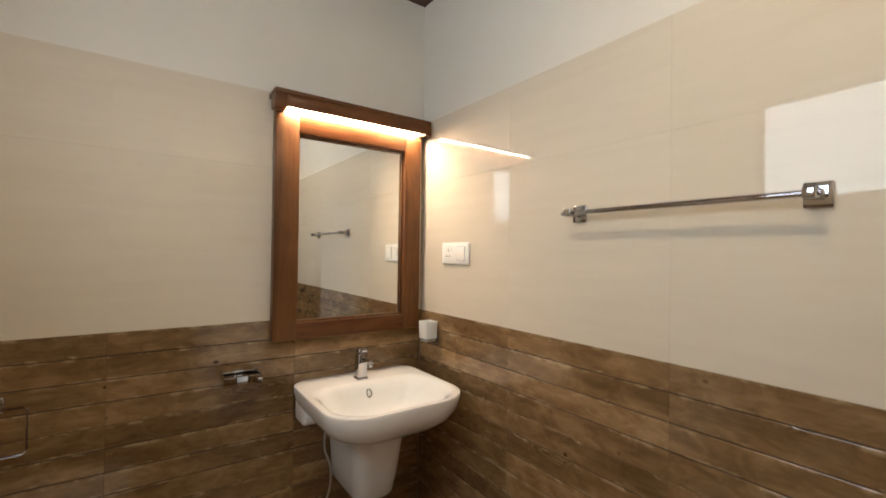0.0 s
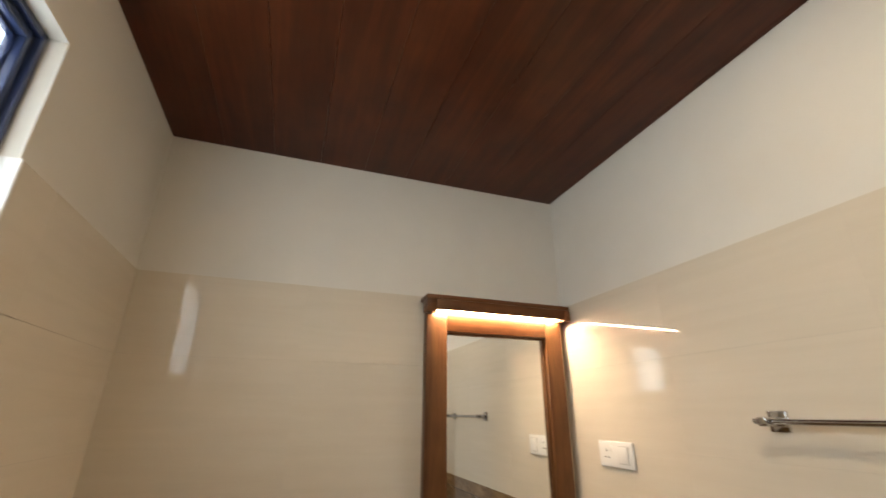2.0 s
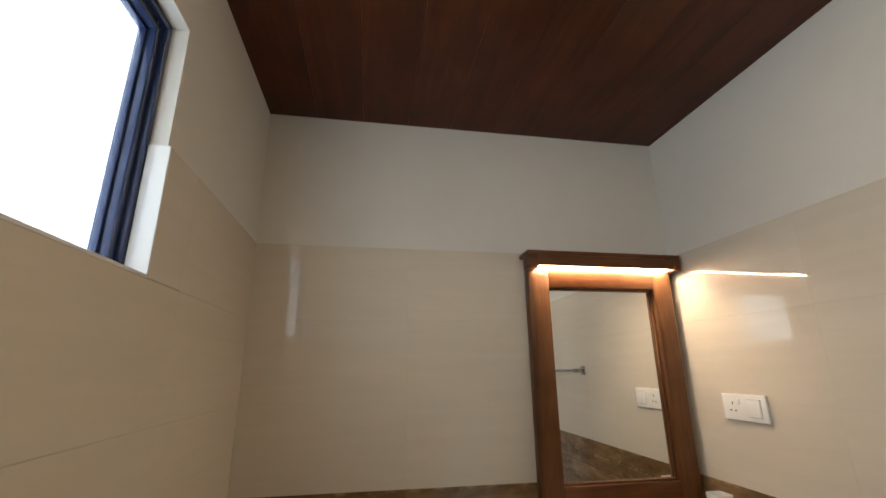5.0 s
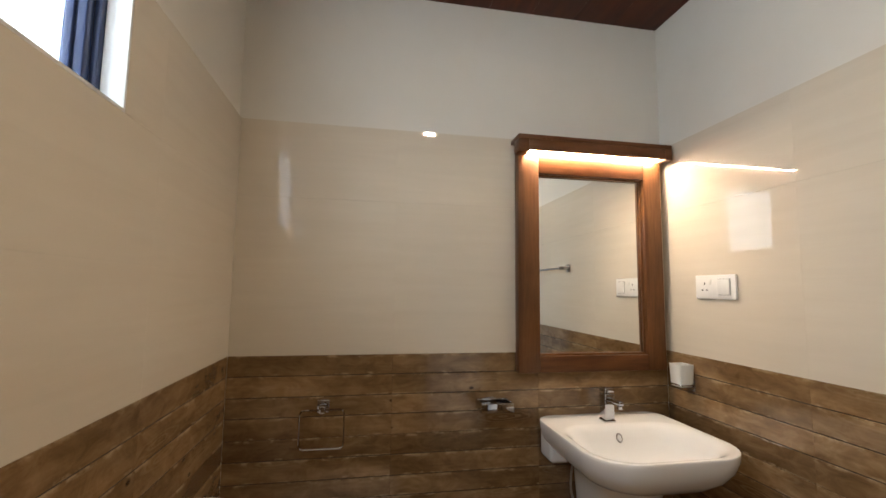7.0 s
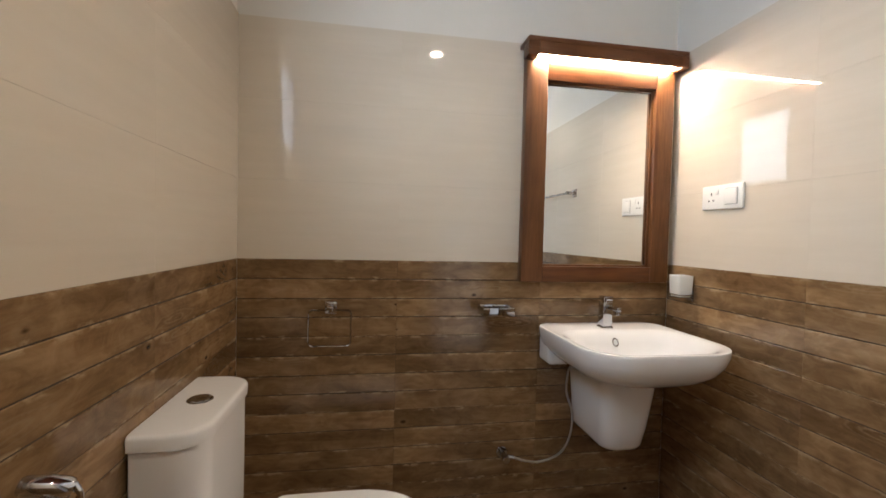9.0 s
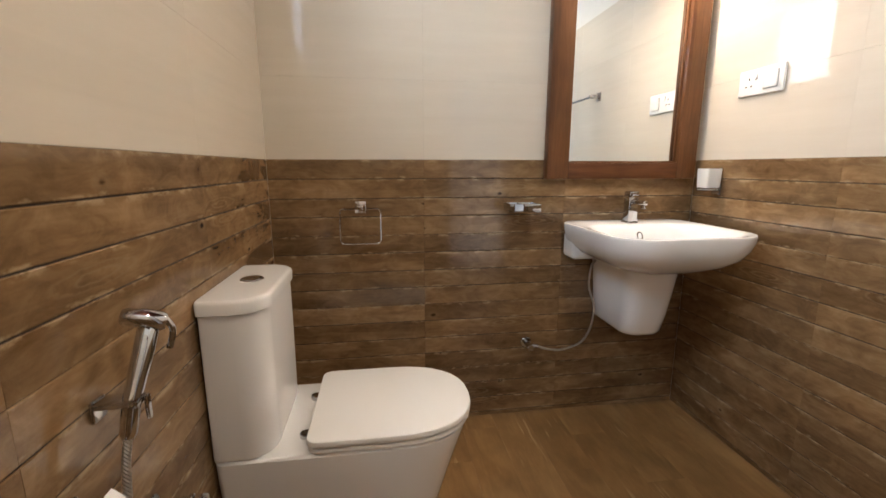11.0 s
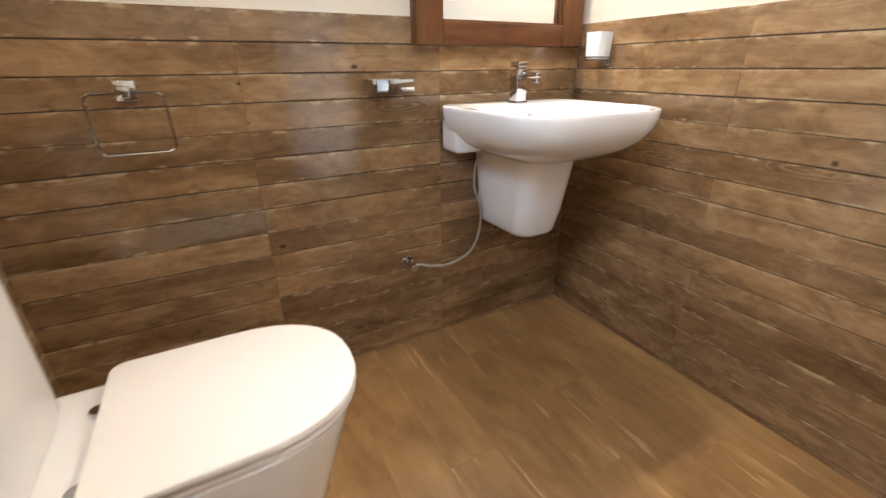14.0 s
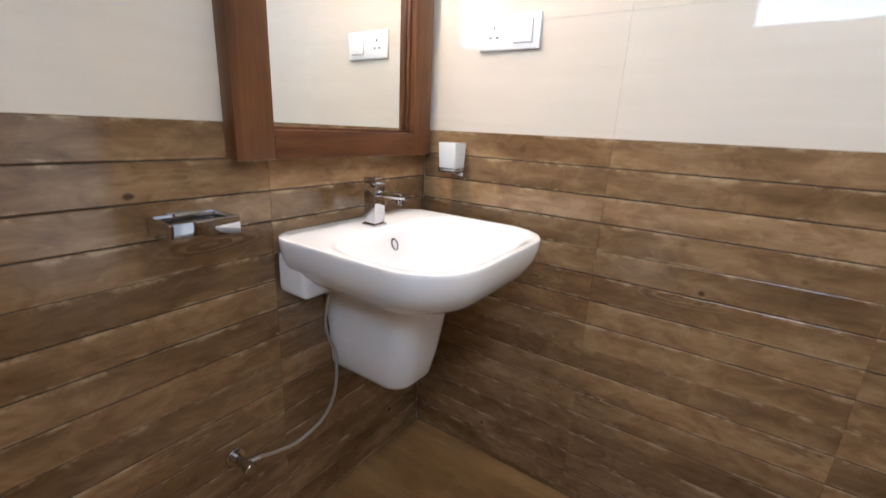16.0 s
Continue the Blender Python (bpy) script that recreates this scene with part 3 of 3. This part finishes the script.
def basin():
    b = thing("wash_basin", ((BX0 + BX1) / 2, 0, 0.49), "white ceramic wall-hung basin with a half pedestal", "basin")
    bm = bmesh.new()
    xm = (BX0 + BX1) / 2

    def ring(z, side, front, back=-0.002, rf=0.14, rb=0.065):
        return rounded(BX0 + side, BX1 - side, BY + front, back, z, (rf, rf, rb, rb), 9)

    def inner(z, side, front, back, r):
        return rounded(BX0 + side, BX1 - side, BY + front, back, z, (r, r, r * 0.8, r * 0.8), 9)

    rings = [ring(BZ - 0.168, 0.19, 0.20, -0.002, 0.08), ring(BZ - 0.156, 0.155, 0.155, -0.002, 0.09), ring(BZ - 0.138, 0.10, 0.10), ring(BZ - 0.115, 0.055, 0.055),
             ring(BZ - 0.088, 0.026, 0.026), ring(BZ - 0.056, 0.009, 0.009), ring(BZ - 0.026, 0.0012, 0.0012), ring(BZ - 0.010, 0.0, 0.0), ring(BZ - 0.004, 0.0, 0.0), ring(BZ - 0.001, 0.0012, 0.0012), ring(BZ, 0.004, 0.004), ring(BZ, 0.008, 0.008),
             inner(BZ - 0.0005, 0.018, 0.015, -0.128, 0.135), inner(BZ - 0.003, 0.026, 0.022, -0.136, 0.132), inner(BZ - 0.009, 0.035, 0.030, -0.145, 0.128), inner(BZ - 0.022, 0.048, 0.043, -0.154, 0.12),
             inner(BZ - 0.05, 0.062, 0.058, -0.164, 0.11), inner(BZ - 0.09, 0.088, 0.084, -0.176, 0.09), inner(BZ - 0.12, 0.125, 0.12, -0.20, 0.06), inner(BZ - 0.134, 0.18, 0.16, -0.24, 0.04), inner(BZ - 0.138, 0.25, 0.20, -0.27, 0.02)]
    part("bowl", loft(bm, rings), ceramic, b)
    for xa, xb in ((BX0 + 0.020, BX0 + 0.135), (BX1 - 0.135, BX1 - 0.020)):
        part("wall_bracket", block((xa, -0.11, BZ - 0.150), (xb, -0.002, BZ - 0.04), 0.018, 5), ceramic, b)
    pr = []
    for z, hw, d, r in ((0.441, 0.070, 0.248, 0.05), (0.446, 0.080, 0.262, 0.055), (0.460, 0.087, 0.272, 0.06), (0.53, 0.094, 0.288, 0.06), (0.61, 0.101, 0.300, 0.06), (BZ - 0.19, 0.107, 0.310, 0.06), (BZ - 0.160, 0.111, 0.314, 0.06)):
        pr.append(rounded(xm - hw - 0.004, xm + hw - 0.004, -d, -0.002, z, (r, r, 0.012, 0.012), 7))
    part("half_pedestal", loft(bmesh.new(), pr), ceramic, b, "white ceramic half pedestal")
    ov = tube(bmesh.new(), [(xm + 0.011 * math.cos(2 * math.pi * k / 20), -0.1665 + 0.006 * math.sin(2 * math.pi * k / 20), BZ - 0.045 + 0.014 * math.sin(2 * math.pi * k / 20)) for k in range(20)], 0.0022, 6, True)
    part("overflow_ring", ov, chrome, b, "chrome overflow ring")
    part("waste", rod((xm, -0.30, BZ - 0.140), (xm, -0.30, BZ - 0.134), 0.03, 24), chrome, b, "chrome waste plug")


def tap():
    x, y, z = 1.446, -0.100, BZ - 0.001
    t = thing("basin_tap", (x, y, z), "square chrome pillar tap on the basin rim", "tap")
    part("base", block((x - 0.024, y - 0.024, z - 0.001), (x + 0.024, y + 0.024, z + 0.008), 0.002), chrome, t)
    part("body", block((x - 0.020, y - 0.020, z + 0.007), (x + 0.020, y + 0.020, z + 0.108), 0.002), chrome, t)
    sp = part("spout", block((x - 0.010, y - 0.100, z + 0.082), (x + 0.010, y - 0.017, z + 0.098), 0.004), chrome, t)
    part("aerator", rod((x, y - 0.088, z + 0.068), (x, y - 0.088, z + 0.081), 0.011, 18), chrome, sp)
    part("neck", rod((x, y, z + 0.106), (x, y, z + 0.116), 0.012, 18), chrome, t)
    part("lever", block((x - 0.020, y - 0.022, z + 0.114), (x + 0.020, y + 0.022, z + 0.131), 0.003), chrome, t)


def supply():
    x, z = 1.053, 0.33
    v = thing("angle_valve", (x, 0, z), "small chrome angle valve with a braided basin hose", "valve")
    part("flange", rod((x, -0.001, z), (x, -0.008, z), 0.024), chrome, v)
    part("body", rod((x, -0.007, z), (x, -0.055, z), 0.011), chrome, v)
    part("knob", rod((x, -0.054, z), (x, -0.074, z), 0.015, 12), chrome, v)
    part("outlet", rod((x + 0.005, -0.04, z), (x + 0.04, -0.045, z - 0.004), 0.009), chrome, v)
    pts = smooth_line([(x + 0.038, -0.045, z - 0.004), (x + 0.085, -0.05, z - 0.018), (x + 0.15, -0.06, z - 0.020), (x + 0.230, -0.065, z + 0.012), (x + 0.275, -0.06, z + 0.08), (x + 0.290, -0.045, z + 0.17), (x + 0.264, -0.04, z + 0.26), (x + 0.264, -0.05, z + 0.35), (x + 0.27, -0.07, z + 0.38)], 8)
    part("hose", tube(bmesh.new(), pts, 0.0045, 10), braid, v, "braided steel hose")


basin()
tap()
supply()


# ---- toilet ----
TY = -0.542


def toilet():
    t = thing("toilet", (0.3, TY, FLOOR), "white close-coupled toilet with its lid closed", "toilet")
    body = [dee(0.018, 0.546, TY, 0.168, FLOOR, 0.20), dee(0.016, 0.553, TY, 0.170, FLOOR + 0.012, 0.20), dee(0.013, 0.578, TY, 0.173, 0.10, 0.21), dee(0.009, 0.615, TY, 0.180, 0.22, 0.215),
            dee(0.005, 0.648, TY, 0.186, 0.32, 0.22), dee(0.005, 0.665, TY, 0.190, 0.372, 0.22), dee(0.005, 0.665, TY, 0.190, 0.380, 0.22), dee(0.024, 0.660, TY, 0.185, 0.385, 0.22)]
    pan = part("pan", loft(bmesh.new(), body), ceramic, t)
    yn = TY - 0.180
    part("pipe_hole", rod((0.092, yn + 0.008, 0.225), (0.092, yn - 0.0015, 0.225), 0.0165, 20, 0.0005), dark_hole, pan, "dark pipe hole")
    part("bolt_cap", rod((0.185, TY - 0.165, 0.022), (0.185, TY - 0.178, 0.022), 0.007, 12), chrome, pan, "chrome bolt cap")
    part("sealant", tube(bmesh.new(), dee(0.018, 0.546, TY, 0.1685, FLOOR + 0.002, 0.20), 0.004, 6, True), sealant, pan, "cream sealant line")

    def seat(z, h, grow):
        x0s, x1s, w, a, r = 0.222 - grow, 0.680 + grow, 0.195 + grow, 0.235, 0.03
        return loft(bmesh.new(), [dee(x0s + 0.003, x1s - 0.003, TY, w - 0.003, z, a, r), dee(x0s, x1s, TY, w, z + 0.004, a, r), dee(x0s, x1s, TY, w, z + h - 0.006, a, r),
                                  dee(x0s + 0.002, x1s - 0.002, TY, w - 0.002, z + h - 0.002, a, r), dee(x0s + 0.008, x1s - 0.008, TY, w - 0.008, z + h, a, r)])

    part("seat", seat(0.387, 0.016, -0.003), seat_plastic, t)
    part("lid", seat(0.4055, 0.019, 0.0), seat_plastic, t, "closed white lid")
    for dy in (-0.105, 0.09):
        part("hinge", rod((0.210, TY + dy, 0.384), (0.210, TY + dy, 0.397), 0.016, 18), chrome, t, "chrome hinge")

    c = []
    for z, d in ((0.386, 0.008), (0.39, 0.003), (0.40, 0.001), (0.60, 0.0), (0.765, 0.0)):
        c.append(rounded(0.006, 0.150 - d, TY - 0.191 + d, TY + 0.183 - d, z, (0.006, 0.075, 0.075, 0.006), 9))
    cist = part("cistern", loft(bmesh.new(), c), ceramic, t)
    l = []
    for z, d in ((0.767, 0.0), (0.7685, -0.003), (0.793, -0.004), (0.799, -0.001), (0.8015, 0.004), (0.802, 0.010), (0.8025, 0.03)):
        l.append(rounded(0.004, 0.153 - d, TY - 0.194 + d, TY + 0.186 - d, z, (0.006, 0.078, 0.078, 0.006), 9))
    part("cistern_lid", loft(bmesh.new(), l), ceramic, cist)
    part("button_rim", rod((0.076, TY, 0.800), (0.076, TY, 0.8045), 0.031, 28), chrome, cist, "chrome flush button rim")
    half = [(0.076 + 0.026 * math.sin(a), TY + 0.0015 + 0.026 * math.cos(a)) for a in [radians(-90 + 12 * k) for k in range(16)]]
    for s in (1, -1):
        pts = [(x, TY + s * (y - TY)) for x, y in half]
        part("flush_button", loft(bmesh.new(), [[(x, y, z) for x, y in pts] for z in (0.804, 0.8065)]), chrome, cist, "chrome half flush button")


def valve_with_hose(x, y, z, hose, label):
    v = thing("angle_valve", (0, y, z), label, "valve")
    part("flange", rod((0.001, y, z), (0.008, y, z), 0.019), chrome, v)
    part("body", rod((0.007, y, z), (x, y, z), 0.0095), chrome, v)
    part("tee", rod((x - 0.022, y, z + 0.004), (x - 0.022, y + 0.004, z - 0.036), 0.0095, 16), chrome, v)
    part("collar", rod((x - 0.002, y, z), (x + 0.006, y, z), 0.014, 16), chrome, v)
    part("knob", block((x + 0.006, y - 0.008, z - 0.011), (x + 0.032, y + 0.008, z + 0.011), 0.004), chrome, v)
    part("hose", tube(bmesh.new(), smooth_line(hose, 8), 0.0042, 10), braid, v, "braided steel hose")


def bidet_spray():
    y, z = -1.076, 0.757
    s = thing("bidet_spray", (0, y, z), "chrome hand bidet spray hung in a wall holder", "bidet spray")
    part("wall_mount", block((0.0005, y - 0.016, z - 0.026), (0.007, y + 0.016, z + 0.008), 0.003), chrome, s)
    part("cradle", block((0.006, y - 0.016, z - 0.005), (0.066, y + 0.016, z + 0.006), 0.003), chrome, s)
    part("cradle_clip", block((0.066, y + 0.002, z - 0.034), (0.072, y + 0.012, z + 0.006), 0.002), chrome, s)
    body = part("handle", tube(bmesh.new(), [(0.050, y - 0.020, z - 0.050), (0.050, y - 0.017, z - 0.042), (0.052, y, z + 0.004), (0.056, y + 0.040, z + 0.066), (0.058, y + 0.053, z + 0.090), (0.058, y + 0.056, z + 0.097)],
                               [0.008, 0.012, 0.0125, 0.0150, 0.0150, 0.012], 18), chrome, s)
    head = tube(bmesh.new(), [(0.028, y + 0.044, z + 0.118), (0.032, y + 0.045, z + 0.117), (0.056, y + 0.055, z + 0.109), (0.076, y + 0.063, z + 0.101), (0.081, y + 0.065, z + 0.099)], [0.011, 0.0140, 0.0165, 0.0150, 0.012], 18)
    part("spray_head", head, chrome, body)
    part("trigger", tube(bmesh.new(), smooth_line([(0.080, y + 0.067, z + 0.104), (0.088, y + 0.067, z + 0.084), (0.083, y + 0.060, z + 0.056)], 5), 0.0050, 8), chrome, body)
    pts = smooth_line([(0.050, y - 0.020, z - 0.048), (0.048, y - 0.032, z - 0.10), (0.050, y - 0.045, z - 0.2), (0.058, y - 0.055, z - 0.34), (0.068, y - 0.03, z - 0.52), (0.078, y + 0.03, z - 0.61), (0.082, y + 0.09, z - 0.60),
                       (0.080, y + 0.115, z - 0.52), (0.072, y + 0.10, z - 0.40), (0.050, y + 0.068, z - 0.292)], 10)
    part("hose", tube(bmesh.new(), pts, 0.0062, 10), braid, s, "braided steel hose")


def paper_holder():
    ya, yb, xc, zc = -1.246, -1.132, 0.010, 0.606
    h = thing("paper_holder", (0, (ya + yb) / 2, zc), "toilet paper holder with a curved pale metal cover", "paper holder")
    part("mount", block((0.0005, -1.192, 0.618), (0.010, -1.148, 0.662), 0.003), chrome, h)
    part("arm", block((0.009, -1.196, 0.634), (0.060, -1.180, 0.646), 0.003), chrome, h)

    def arc(r, lo, hi, steps=16):
        return [(xc + r * math.cos(radians(lo + (hi - lo) * k / steps)), zc + r * math.sin(radians(lo + (hi - lo) * k / steps))) for k in range(steps + 1)]

    outline = arc(0.058, 58, -42) + arc(0.056, -42, 58)
    part("cover", loft(bmesh.new(), [[(x, y, z) for x, z in outline] for y in (ya, yb)]), satin, h, "curved satin metal cover")
    clip = arc(0.0605, 66, 30) + arc(0.0585, 30, 66)
    part("clip", loft(bmesh.new(), [[(x, y, z) for x, z in clip] for y in (-1.204, -1.176)]), chrome, h, "chrome hinge clip")
    part("bar", tube(bmesh.new(), smooth_line([(0.056, -1.188, 0.640), (0.058, -1.244, 0.638), (0.058, -1.254, 0.625), (0.058, -1.244, 0.612), (0.058, -1.15, 0.612)], 6), 0.005, 10), chrome, h)



toilet()
valve_with_hose(0.068, -0.985, 0.499, [(0.046, -0.983, 0.474), (0.047, -0.982, 0.468), (0.05, -0.982, 0.46)], "chrome angle valve feeding the bidet spray")
valve_with_hose(0.070, -0.882, 0.282, [(0.048, -0.878, 0.250), (0.056, -0.872, 0.195), (0.085, -0.85, 0.155), (0.115, -0.80, 0.15), (0.122, -0.765, 0.18), (0.112, -0.740, 0.215), (0.094, -0.715, 0.226)], "chrome angle valve with the toilet's hose")
bidet_spray()
paper_holder()


# ---- ceiling light ----
def downlight():
    zc, (xl, yl) = ceiling_z(0), LAMP
    d = thing("downlight", (xl, yl, zc), "small round white recessed ceiling light, lit", "lamp")
    rings = [[(xl + r * math.cos(2 * math.pi * k / 32), yl + r * math.sin(2 * math.pi * k / 32), z) for k in range(32)] for r, z in ((0.058, zc), (0.058, zc - 0.004), (0.052, zc - 0.007), (0.044, zc - 0.005), (0.043, zc))]
    part("rim", loft(bmesh.new(), rings + [rings[0]], False, False), plastic, d)
    part("lens", tube(bmesh.new(), [(xl, yl, zc + 0.004), (xl, yl, zc - 0.009), (xl, yl, zc - 0.0125), (xl, yl, zc - 0.013)], [0.042, 0.042, 0.038, 0.030], 32), lamp_glow, d, "glowing lens")


downlight()


# ---- tiles on walls and floor, piece by piece ----
MESHES = {}


def tile_mesh(name, w, h, depth, bevel, material, side=None):
    """A flat piece centred on its origin, w along x and h along z, its back at y = 0 and its softened face at -depth."""
    key = (name, round(w, 4), round(h, 4), material.name)
    if key not in MESHES:
        b, sd = bevel, (1.0 if side is None else side / bevel)
        bm = bmesh.new()
        rings = [[(sx * (w / 2 - d * sd), y, sz * (h / 2 - d)) for sx, sz in ((-1, -1), (1, -1), (1, 1), (-1, 1))] for y, d in ((0.0, 0.0), (-depth + b, 0.0), (-depth + b * 0.3, b * 0.35), (-depth, b))]
        loft(bm, rings, False, True)
        MESHES[key] = link_mesh(name, bm, material, False)
    return MESHES[key]


def piece(name, mesh, parent, m):
    ob = new(name, mesh)
    ob.parent = parent
    ob.matrix_basis = m


# each 300 mm tile is moulded as four boards, the joint between the lower two all but closed: height, gap under it
TILE_ROWS = [(0.077, 0.0030), (0.073, 0.0030), (0.0755, 0.0013), (0.0755, 0.0030)]
ROWS = [(WOOD - 3.5 * 0.301, 0.0030)] + TILE_ROWS * 3 + TILE_ROWS[:2] + [(0.03, 0.0)]


def wall_tiles(parent, cuts, place, holes=None):
    """cuts: where the upright joints stand along the wall; place(u, z): the pose of a piece centred there."""
    for a, b in zip(cuts, cuts[1:]):
        z = WOOD
        for h, gap in ROWS:
            h = min(h, z - FLOOR)
            piece("board", tile_mesh("board", abs(b - a) - 0.0004, h - gap, T, max(0.0004, min(0.0015, gap)), wood_tile, 0.0002), parent, place((a + b) / 2, z - (h - gap) / 2))
            z -= h
        for k in range(3):
            zl, zh = WOOD + (TILE - WOOD) / 3 * k, WOOD + (TILE - WOOD) / 3 * (k + 1)
            soft = 0.0025 if k == 2 else 0.0002
            for ua, ub, za, zb in (holes(a, b, zl, zh) if holes else [(a, b, zl, zh)]):
                piece("tile", tile_mesh("tile", abs(ub - ua) - 0.0003, zb - za - 0.0004, T, soft, beige, 0.0002), parent, place((ua + ub) / 2, (za + zb) / 2))


def round_window(a, b, zl, zh):
    """The parts of a tile left over beside and under the window's opening."""
    lo, hi = min(a, b), max(a, b)
    if zh <= z0 or hi <= y0 or lo >= y1:
        return [(lo, hi, zl, zh)]
    out = []
    if zl < z0:
        out.append((lo, hi, zl, z0))
        zl = z0
    if lo < y0:
        out.append((lo, y0, zl, zh))
    if hi > y1:
        out.append((y1, hi, zl, zh))
    return out


def beds(parent, lo, hi, tag):
    """Dark and light grout behind the tiles, seen in their joints."""
    part("grout_bed", block((lo[0], lo[1], FLOOR - 0.005), (hi[0], hi[1], WOOD - 0.001)), dark_grout, parent)
    part("grout_bed", block((lo[0], lo[1], WOOD - 0.0005), (hi[0], hi[1], tag)), grout, parent)


G = 0.0022
beds(wall_back, (0.0, G, 0), (W, T + 0.001, 0), TILE - 0.001)
beds(wall_right, (W + G, FRONT, 0), (W + T + 0.001, 0.0, 0), TILE - 0.001)
beds(wall_left, (-T - 0.001, FRONT, 0), (-G, 0.0, 0), z0 - 0.002)
wall_tiles(wall_back, [0.0, 0.6, 1.2, W], lambda u, z: pose(u, T, z))
wall_tiles(wall_left, [0.0, -0.606, -1.21, -1.81, FRONT], lambda u, z: pose(-T, u, z, 0, 0, 90), round_window)
wall_tiles(wall_right, [0.0, -0.61, -1.2, -1.8, FRONT], lambda u, z: pose(W + T, u, z, 0, 0, -90))
wall_tiles(wall_front, [0.0, 0.33, DOOR[0]], lambda u, z: pose(u, FRONT - T, z, 0, 0, 180))
wall_tiles(wall_front, [DOOR[1], W], lambda u, z: pose(u, FRONT - T, z, 0, 0, 180))


def floor_tiles():
    rng = random.Random(4)
    w, length = 0.15, 0.6
    x, k = 0.0, 0
    while x < W - 0.001:
        xe = min(x + w, W)
        y = 0.0 + (0.0, 0.2, 0.4, 0.1, 0.3, 0.5)[k % 6]
        while y > FRONT + 0.001:
            ya, yb = min(y, 0.0), max(y - length, FRONT)
            if ya - yb > 0.01:
                mesh = tile_mesh("plank", xe - x - 0.0003, ya - yb - 0.0003, T, 0.0003, floor_tile)
                piece("plank", mesh, floor, pose((x + xe) / 2, (ya + yb) / 2, FLOOR - T, -90))
            y -= length
        x, k = xe, k + 1


floor_tiles()
